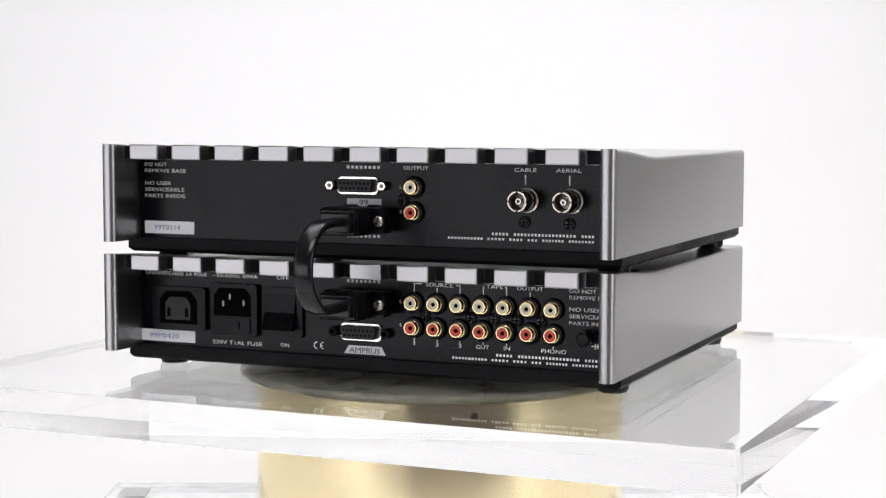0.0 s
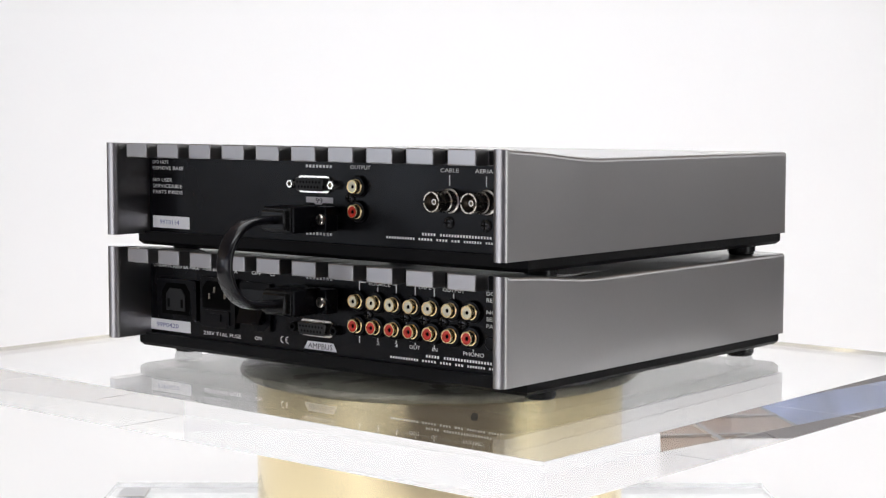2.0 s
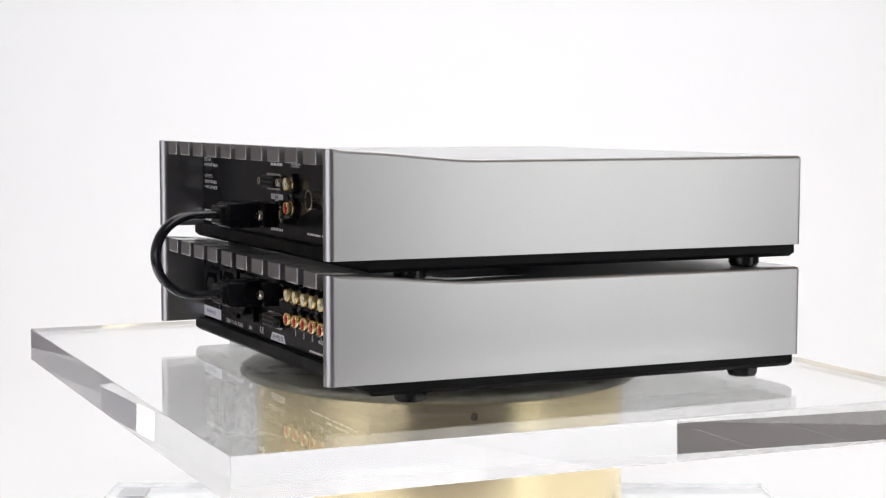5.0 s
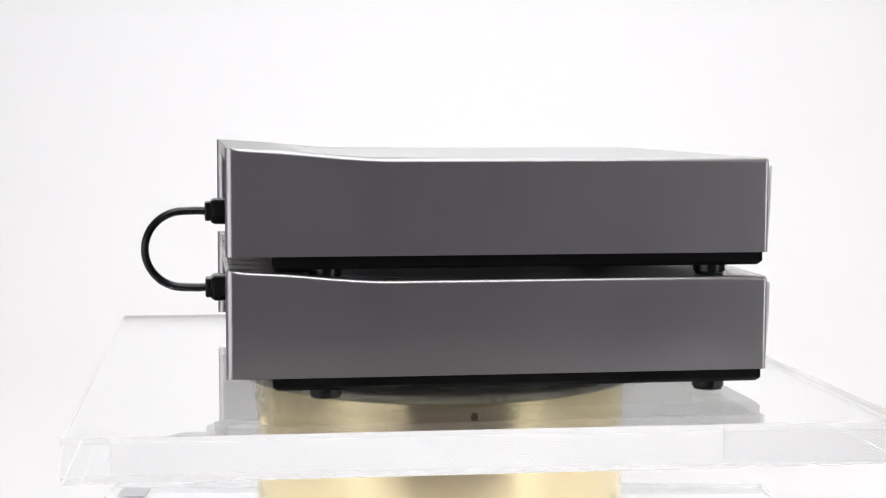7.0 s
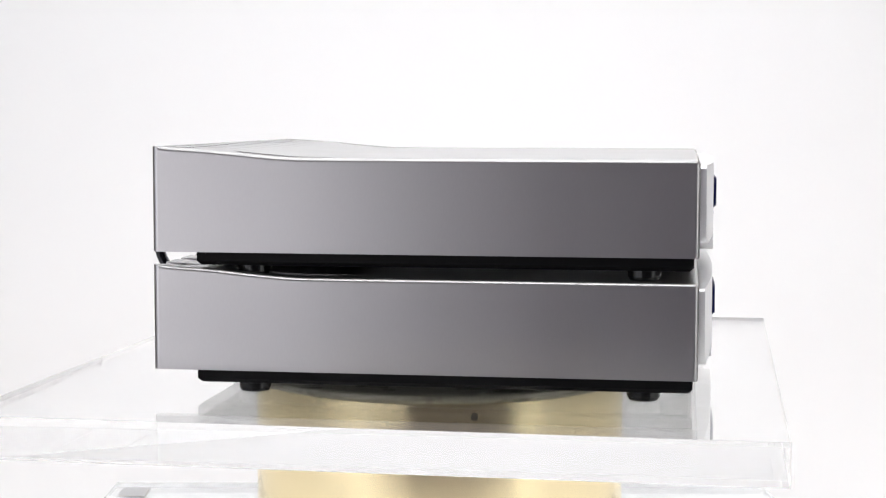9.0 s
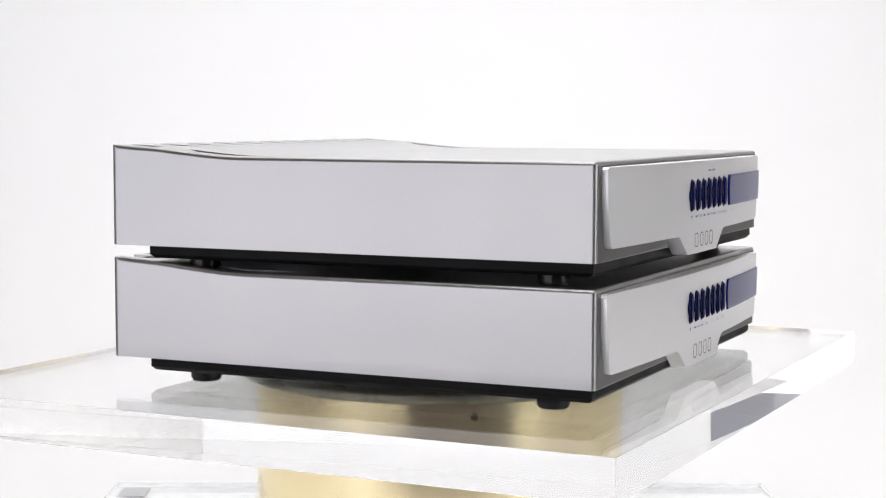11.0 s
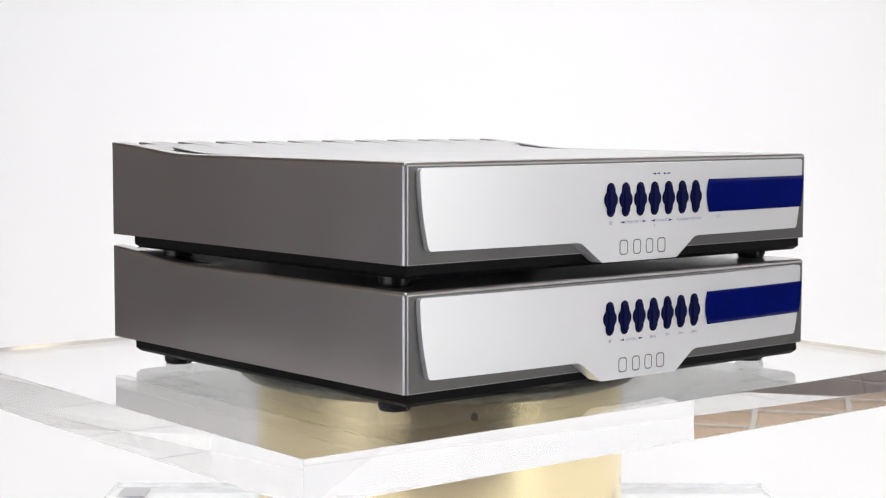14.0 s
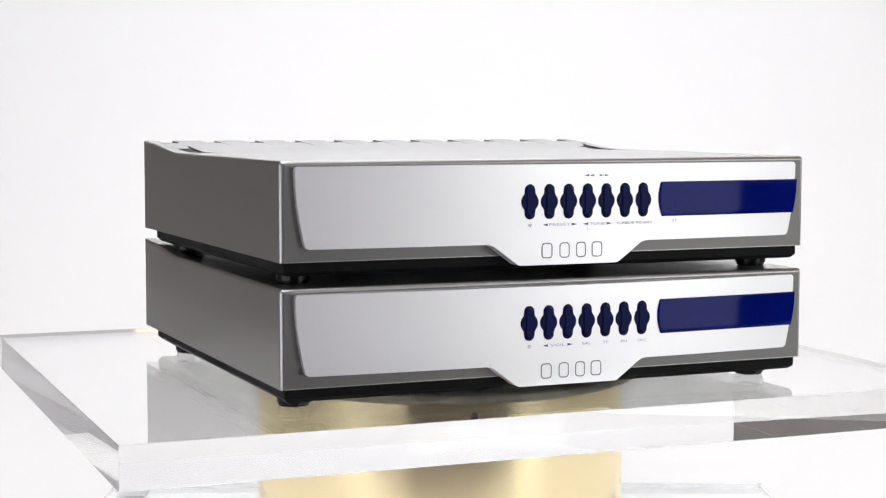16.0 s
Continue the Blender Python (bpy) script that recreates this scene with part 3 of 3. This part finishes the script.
def hifi_unit(kind):
    thing = new(kind)
    part("cover", COVER, None, thing, "satin aluminium cover with grooved rear top")
    # black insert behind each notch of the rear edge
    notch = shared("notch", lambda: mesh_of("vent_slot", box(-4.4, 4.4, 137.5, 140.2, OVER + 0.2, z_groove(139) + 0.2, 0.3), BLACK_STEEL))
    for i in range(9):
        part("vent_slot", notch, None, thing, "dark vent between two ridges", at=(-131.0 + 29.1 * i + 14.55, 0, 0))
    side_notch = shared("side_notch", lambda: mesh_of("vent_slot", box(-4.5, 4.5, 137.5, 140.2, OVER + 0.2, z_groove(139) + 0.2, 0.3), BLACK_STEEL))
    for s in (-1, 1):
        part("vent_slot", side_notch, None, thing, at=(s * 146.2, 0, 0))
        part("slot_shade", shared("slot_shade", slot_shade_mesh), None, thing, "tapered black strip painted as shade in the side recess", at=(s * 146.2, 0, 0))
    part("back_panel", shared("back_panel", lambda: mesh_of("back_panel", box(-151.4, 151.4, 120.5, 122.0, 12.0, 61.2, 0.2), BLACK_PANEL)), None, thing, "flat black rear panel")

    def tray():
        b = box(-157.6, 157.6, -147.5, 126.5, 4.6, 13.2)
        low = [e for e in b.edges if all(v.co.z < 5 for v in e.verts)]
        bmesh.ops.bevel(b, geom=low, offset=2.2, segments=1, affect="EDGES")
        return mesh_of("base_tray", b, BLACK_STEEL)
    part("base_tray", shared("base_tray", tray), None, thing, "black coated steel base")
    foot = shared("foot", lambda: mesh_of("foot", lathe([(0, -1.24), (7.5, -1.24), (8.2, -0.8), (8.3, 0.3), (9.0, 0.6), (9.1, 5), (0, 5)], n=40), RUBBER))
    for x in (-144, 144):
        for y in (97, -121):
            part("foot", foot, None, thing, at=(x, y, 0))
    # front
    # thin panel added over the cover's front, darker than the cover
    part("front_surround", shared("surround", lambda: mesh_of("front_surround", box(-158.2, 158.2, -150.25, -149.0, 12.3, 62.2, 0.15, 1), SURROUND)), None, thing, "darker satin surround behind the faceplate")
    plate = part("front_plate", shared("plate", plate_mesh), None, thing, "pale silver faceplate with bowed ends")

    def window():
        zs = [51.2 - 19.3 * i / 8 for i in range(9)]
        b = bulged(zs, lambda z: lean_side(59.3, 59.9, 51.2, 31.9, -1.9, z), lambda z: lean_side(153.2, 150.6, 51.2, 31.9, 0.65, z), 0.9, None, 30, 0.4)
        return mesh_of("display", b, BLUE_GLASS, 50)
    part("display", shared("window", window), None, plate, "glossy deep blue display window")
    body = shared("key", lambda: mesh_of("button", prism(key_outline(), 1.1, FRONT, 0.4, 2, z0=-0.3), NAVY))
    rim = shared("key_rim", lambda: mesh_of("recess", prism(key_outline(0.45), 0.35, FRONT, z0=-0.25), HOLE_SHADE))
    ridge = shared("key_ridge", lambda: mesh_of("ridge", prism(round_rect(-1.9, 1.9, -8.3, 8.3, 1.85, 5), 1.3, FRONT, 0.9, 3, z0=0.4), NAVY))
    for i in range(7):
        x = -22.6 + 11.7 * i
        k = part("button", body, None, plate, "navy blue push button", at=(x, plate_y(x), 41.4))
        part("recess", rim, None, plate, at=(x, plate_y(x), 41.4))
        part("ridge", ridge, None, plate, at=(x, plate_y(x), 41.4))
    F, off = at_front(0, 0, -159.6), 0.06
    # maker's mark as plain outlined shapes
    for x, w in ((-15.5, 6.6), (-4.6, 6.2), (5.6, 6.0), (15.2, 6.6)):
        b = None
        outer, inner = round_rect(x, x + w, 10.6, 19.0, 2.0, 4), round_rect(x + 0.55, x + w - 0.55, 11.15, 18.45, 1.5, 4)
        for i in range(len(outer)):
            j = (i + 1) % len(outer)
            b = prism([outer[i], outer[j], inner[j], inner[i]], 0.05, F, z0=off, bm=b)
        part("maker_mark", b, GREY_INK, plate, "engraved outlined shape")
    lz = 28.8
    b = ring_mark(-22.6, lz, 0.9, 0.25, F, off, 120, 420)
    part("power_mark", bars([(-22.72, -22.48)], lz + 0.6, 0.9, F, off, b), BLUE_INK, plate)

    def arrow(x, z, size, right):
        part("arrow_mark", triangle(x, z, size, right, F, off), BLUE_INK, plate)
    if kind == "radio_tuner":
        for x, right in ((10.2, False), (13.4, False), (19.6, True), (22.8, True)):
            arrow(x + 1.6, 55.3, 1.45, right)
        for x, right in ((-13.6, False), (4.4, True), (11.2, False), (26.0, True)):
            arrow(x, lz, 1.7, right)
        words(plate, [("PRESET", -11.0, 2.0, lz, 1.5), ("TUNE", 13.6, 23.4, lz, 1.5), ("CABLE", 31.0, 41.6, lz, 1.5), ("MONO", 43.0, 53.0, lz, 1.5), ("ST", 66, 69.4, 29.2, 1.5)], F, off, FRONT_INK)
        part("printed_bar", bars([(12.6, 12.9)], 26.0, 1.5, F, off), FRONT_INK, plate)
    else:
        arrow(-13.0, lz, 1.7, False)
        arrow(2.4, lz, 1.7, True)
        words(plate, [("VOL", -10.0, -0.8, lz, 1.5), ("BAL", 10.0, 15.2, lz, 1.5), ("TP", 22.6, 26.2, lz, 1.5), ("PH", 34.2, 37.8, lz, 1.5), ("SRC", 44.8, 50.4, lz, 1.5)], F, off, FRONT_INK)

    # back; the reader's x runs the other way
    B = at_back(0, 0)
    if kind == "radio_tuner":
        words(thing, [("DO NOT", -148, -132.4, 57.8, 2.2), ("REMOVE BASE", -148, -118.8, 54.0, 2.2), ("NO USER", -148, -129.4, 46.4, 2.2),
                                          ("SERVICEABLE", -148, -120.0, 42.5, 2.2), ("PARTS INSIDE", -148, -119.6, 38.7, 2.2)], B)
        sticker(thing, -148.5, -113.4, 15.6, 23.3, "99T0114")
        words(thing, [("OUTPUT", 25.7, 41.4, 57.9, 2.3), ("CABLE", 93.5, 106.6, 57.7, 2.2), ("AERIAL", 118.0, 132.8, 57.7, 2.2), ("L", 23.6, 24.8, 47.0, 2.0), ("R", 23.6, 24.8, 32.8, 2.0)], B)
        word_marks(thing, [(99.8, 100.5), (125.6, 126.3)], 52.2, 5.6, B)
        word_marks(thing, word_bars(-10.2, 11.0, [1.6] * 8), 57.9, 1.7, B)
        word_marks(thing, word_bars(-10.2, 11.0, [1.6] * 8), 18.1, 1.7, B)
        word_marks(thing, word_bars(80.2, 140.9, [4, 14, 3]), 21.7, 1.5, B)
        word_marks(thing, word_bars(53.6, 140.8, [10, 5, 4, 3, 6, 7]), 18.8, 1.3, B)
        d_connector(thing, 2.7, 47.3, True)
        d_connector(thing, 2.7, 28.0, True)
        p99 = part("connector_label", prism([(-10.2, 39.8), (-10.2, 36.4), (-3.5, 36.4), (-2.5, 35.4), (2.5, 35.4), (3.5, 36.4), (11.8, 36.4), (11.8, 39.8)][::-1], 0.1, B), PAPER, thing, "pale printed connector label")
        part("print", lettering("99", -2.2, 3.4, 37.6, 3.2, B, 0.2), DARK_INK, p99)
        rca_socket(thing, -32.6, 47.0, False)
        rca_socket(thing, -32.6, 32.6, True)
        panel_screw(thing, -25.9, 40.0)
        for x in (-101.5, -127.4):
            coax_socket(thing, x, 41.0)
        panel_screw(thing, -99.8, 28.8)
        panel_screw(thing, -126.0, 28.4)
    else:
        words(thing, [("UNSWITCHED 6A MAX", -148.3, -104.7, 57.3, 2.2), ("~50-60Hz 60VA", -101, -69.6, 57.4, 2.2), ("OFF", -57, -48.6, 57.5, 2.2), ("230V T1AL FUSE", -101.2, -67.1, 17.0, 2.3), ("ON", -54.6, -48.8, 17.5, 2.3),
                   ("SOURCE", 39.7, 56.6, 57.4, 2.2), ("TAPE", 76.9, 87.1, 57.8, 2.2), ("OUTPUT", 95.3, 110.9, 57.6, 2.2), ("1", 32.2, 33.0, 23.3, 2.2), ("2", 45.9, 47.9, 23.3, 2.2), ("3", 60.0, 62.0, 23.3, 2.2),
                   ("OUT", 70.8, 78.8, 23.3, 2.2), ("IN", 87.7, 91.5, 23.4, 2.2), ("PHONO", 110.1, 124.7, 23.2, 2.3), ("L", 23.6, 24.8, 47.0, 2.0), ("R", 23.6, 24.8, 33.4, 2.0)], B)
        word_marks(thing, [(x - 0.3, x + 0.3) for x in (46.9, 103.2)], 54.3, 2.6, B)
        for x0, x1, wx in ((32.6, 61.0, (37.6, 58.4)), (75.2, 89.2, (75.9, 88.1))):
            b = bars([(x0 - 0.3, x0 + 0.3)], 55.2, 5.0, B, 0.1)
            ink(thing, "bracket", bars([(x0 - 0.3, wx[0])], 57.7, 0.6, B, 0.13, b))
            b = bars([(x1 - 0.3, x1 + 0.3)], 55.2, 5.0, B, 0.1)
            ink(thing, "bracket", bars([(wx[1], x1 + 0.3)], 57.7, 0.6, B, 0.13, b))
        word_marks(thing, [(x - 0.3, x + 0.3) for x in (32.6, 46.9, 61.0, 75.2, 89.2, 117.1)], 25.4, 1.4, B)
        b = bars([(-40.6, -37.2)], 56.8, 0.4, B, 0.1)
        b = bars([(-40.6, -37.2)], 58.6, 0.4, B, 0.1, b)
        ink(thing, "switch_mark", bars([(-40.6, -40.2), (-37.6, -37.2)], 57.7, 2.2, B, 0.13, b))
        words(thing, [("DO NOT", 126.3, 141.9, 57.4, 2.2), ("REMOVE BASE", 126.3, 151.2, 53.8, 2.2), ("NO USER", 126.3, 144.9, 47.2, 2.2), ("SERVICEABLE", 126.3, 151.2, 43.4, 2.2), ("PARTS INSIDE", 126.3, 151.2, 39.6, 2.2)], B)
        word_marks(thing, word_bars(-10.4, 10.9, [1.6] * 8), 57.7, 1.7, B)
        word_marks(thing, word_bars(83.1, 143.5, [4, 14, 3]), 19.2, 1.5, B)
        word_marks(thing, word_bars(56.4, 143.5, [10, 5, 4, 3, 6, 7]), 16.3, 1.3, B)
        b = ring_mark(-30.2, 18.6, 2.1, 0.5, B, 0.1, 80, 280)
        b = ring_mark(-26.0, 18.6, 2.1, 0.5, B, 0.1, 80, 280, bm=b)
        b = bars([(-27.8, -26.4)], 18.6, 0.5, B, 0.1, b)
        ink(thing, "conformity_mark", b)
        sticker(thing, -154.0, -113.4, 15.2, 22.4, "99P0420")
        d_connector(thing, 1.0, 28.0, False)
        d_connector(thing, 1.0, 46.0, False)
        plate2 = part("connector_label", prism([(-12.4, 14.9), (14.5, 14.9), (11.7, 19.8), (-9.3, 19.8)], 0.1, B), PAPER, thing, "pale trapezoid connector label")
        part("print", lettering("AMPBUS", -9.0, 11.0, 17.2, 3.2, B, 0.2), DARK_INK, plate2)
        for i in range(7):
            rca_socket(thing, -32.6 - 14.1 * i, 46.7, False)
            rca_socket(thing, -32.6 - 14.1 * i, 32.5, True)
        for x in (-39.7, -67.9, -82.0, -95.9, -110.0):
            panel_screw(thing, x, 39.6)
        post = part("earth_post", lathe([(4.6, 0), (4.6, 2), (3.9, 2.6), (3.9, 11.4), (3.2, 12.2), (0, 12.4)], at_back(-138.0, 32.2), 24), BLACK_PLASTIC, thing, "black ribbed earth terminal")
        b = bars([(139.0, 143.4)], 27.4, 0.6, B, 0.1)
        b = bars([(142.6, 143.2), (141.2, 141.8), (144.0, 144.6)], 27.4, 3.0, B, 0.13, b)
        ink(thing, "earth_mark", b)
        # mains outlet
        o = part("mains_outlet", prism(round_rect(-141.6, -104.4, 23.5, 49.5, 1.5), 3.2, B, 0.6), BLACK_PLASTIC, thing, "black mains outlet")
        part("cavity", prism([(-136.5, 27), (-110, 27), (-110, 41.5), (-114.5, 47), (-132, 47), (-136.5, 41.5)], 0.2, B, z0=3.15), HOLE_SHADE, o)
        core = prism([(-132.2, 29.4), (-114.3, 29.4), (-114.3, 39.6), (-117.6, 43.6), (-128.9, 43.6), (-132.2, 39.6)], 0.8, B, 0.3, z0=3.2)
        part("core", core, INSERT_GREY, o)
        b = bars([(-130.6, -128.4), (-118.2, -116.0)], 34.2, 5.4, B, 4.02)
        part("pin_slots", b, HOLE_SHADE, o)
        # mains inlet with fuse drawer
        n = part("mains_inlet", prism(round_rect(-100.1, -68.6, 21.6, 52.9, 1.5), 3.6, B, 0.6), BLACK_PLASTIC, thing, "black mains inlet with fuse drawer")
        part("cavity", prism([(-98, 33.5), (-72.5, 33.5), (-72.5, 46), (-76.5, 50.5), (-94, 50.5), (-98, 46)], 0.2, B, z0=3.5), HOLE_SHADE, n)
        blade = shared("blade", lambda: mesh_of("contact", prism([(-0.5, -1.7), (0.5, -1.7), (0.5, 1.7), (-0.5, 1.7)], 4, BACK, z0=0), DARK_NICKEL))
        for x, z in ((86.6, 45.2), (91.2, 41.0), (77.2, 41.8)):
            part("contact", blade, None, n, at=(x, 122.5, z))
        part("fuse_drawer", prism(round_rect(-97.5, -73, 23.4, 32.4, 1), 1.0, B, 0.4, z0=3.5), BLACK_PLASTIC, n)
        part("drawer_catch", prism(round_rect(-91, -80, 25.6, 30.4, 0.6), 0.8, B, 0.3, z0=4.4), BLACK_PLASTIC, n)
        # rocker switch
        w = part("power_switch", prism(round_rect(-65.5, -38.7, 22.4, 51.8, 1.2), 2.4, B, 0.6), BLACK_PLASTIC, thing, "black rocker power switch")
        rock = bmesh.new()
        sect = [(27.0, 2.0), (27.0, 8.5), (37.2, 4.2), (47.4, 3.0), (47.4, 2.0)]
        lo = [rock.verts.new((43.0, 122 + h, z)) for z, h in sect]
        hi = [rock.verts.new((63.0, 122 + h, z)) for z, h in sect]
        rock.faces.new(lo)
        rock.faces.new(hi[::-1])
        for i in range(5):
            rock.faces.new((lo[i], lo[(i + 1) % 5], hi[(i + 1) % 5], hi[i]))
        part("rocker", rock, BLACK_PLASTIC, w)
    return thing


def link_cable():
    thing = new("link_cable")
    X = -1.5

    def plug(z):
        hood = prism(round_rect(X - 12.3, X + 12.3, z - 7.6, z + 7.6, 1.2, 3), 22.0, Matrix.Translation((0, 134.5, 0)) @ Matrix(((1, 0, 0, 0), (0, 0, 1, 0), (0, 1, 0, 0), (0, 0, 0, 1))), 1.0, 2)
        h = part("plug", hood, BLACK_PLASTIC, thing, "black moulded multi-pin plug")
        part("flange", box(X - 19.8, X + 19.8, 127.8, 138.0, z - 7.2, z + 7.2, 1.0), BLACK_PLASTIC, h)
        part("strain_relief", box(X - 9.5, X + 9.5, 156, 161.4, z - 5.9, z + 5.9, 1.2), RUBBER, h)
        lip = box(X - 10.6, X + 10.6, 156.2, 157.6, z - 6.9, z + 6.9, 0.5)
        part("collar", lip, RUBBER, h)
        for dx in (-16.4, 16.4):
            b = lathe([(3.0, 0), (3.0, 1.8), (2.4, 2.4), (0, 2.5)], at_back(X + dx, z, 138), 20)
            t = part("thumbscrew", b, SCREW_STEEL, h, "steel slotted screw")
            part("slot", prism([(-2.4, -0.3), (2.4, -0.3), (2.4, 0.3), (-2.4, 0.3)], 0.15, at_back(X + dx, z, 140.45) @ Matrix.Rotation(radians(78), 4, "Z")), HOLE_SHADE, t)
    plug(28.0 + PITCH * 1000)
    plug(46.2)
    # flat sheath bent in a half loop from plug to plug
    z1, z0 = 28.0 + PITCH * 1000, 46.2
    r, zm, yc = (z1 - z0) / 2, (z1 + z0) / 2, 174.6
    path = [(157.0, z1, 0), (166.0, z1 + 0.3, 0)]
    path += [(yc + r * math.cos(radians(a)) * 1.0, zm + r * math.sin(radians(a)), a) for a in range(90, -91, -6)]
    path += [(166.0, z0 - 0.3, 0), (157.0, z0, 0)]
    b = bmesh.new()
    loops = []
    for i, (y, z, _) in enumerate(path):
        p, q = path[max(0, i - 1)], path[min(len(path) - 1, i + 1)]
        t = Vector((0, q[0] - p[0], q[1] - p[1])).normalized()
        nrm = Vector((0, t.z, -t.y))
        loop = []
        for k in range(20):
            a = math.tau * k / 20
            c, s = math.cos(a), math.sin(a)
            u = 5.6 * math.copysign(abs(c) ** 0.6, c)
            w = 2.5 * math.copysign(abs(s) ** 0.8, s)
            loop.append(b.verts.new(Vector((X, y, z)) + Vector((u, 0, 0)) + nrm * w))
        loops.append(loop)
    for p, q in zip(loops, loops[1:]):
        for k in range(20):
            b.faces.new((p[k], p[(k + 1) % 20], q[(k + 1) % 20], q[k])).smooth = True
    part("sheath", b, CABLE, thing, "flat glossy black cable sheath", smooth=60)
    return tagged(thing, "short black flat cable looped between both units", "cable")


PREAMP = tagged(hifi_unit("preamplifier"), "silver aluminium preamplifier standing on the acrylic slab", "amplifier", "stacked hi-fi units")
TUNER = tagged(hifi_unit("radio_tuner"), "silver aluminium radio tuner stacked on the preamplifier", "radio tuner", "stacked hi-fi units")
LINK = link_cable()
SLAB = top_slab()
DISC_OB = disc()


def floor_tiles():
    """The stretch of brown tiles that the slab's edge lets one see, beside the table."""
    size, gap = 0.45, 0.012
    me = mesh_of("tile", box(-(size - gap) / 2, (size - gap) / 2, -(size - gap) / 2, (size - gap) / 2, 0.0, 0.006, 0.002, 1), TILE, 35, 1.0)
    for i in range(36):
        for j in range(19):
            x, y = RX0 + size * (i + 0.5) + 0.02, RY0 + size * (j + 0.5) + 0.02
            ob = new("tile", me)
            ob.parent = floor
            ob.location = (x, y, FLOOR_Z)


floor_tiles()


def motions():
    def rows(x, y, z, lean=0.0):
        out = []
        for i in range(33):
            t = 0.5 * i
            a = TURN0 + RATE * t
            c, s = math.cos(radians(a)), math.sin(radians(a))
            out.append((t, pose(c * x - s * y, s * x + c * y, z, 0, 0, a + lean)))
        return out
    walk(PREAMP, rows(CX, CY, 0.0))
    walk(TUNER, rows(CX, CY, PITCH))
    walk(LINK, rows(CX, CY, 0.0))
    walk(SLAB, rows(0.0003, 0.0018, SLAB_TOP, -1.1))
    walk(DISC_OB, rows(0.0, 0.0, SLAB_TOP - SLAB_T - 0.0061))


motions()
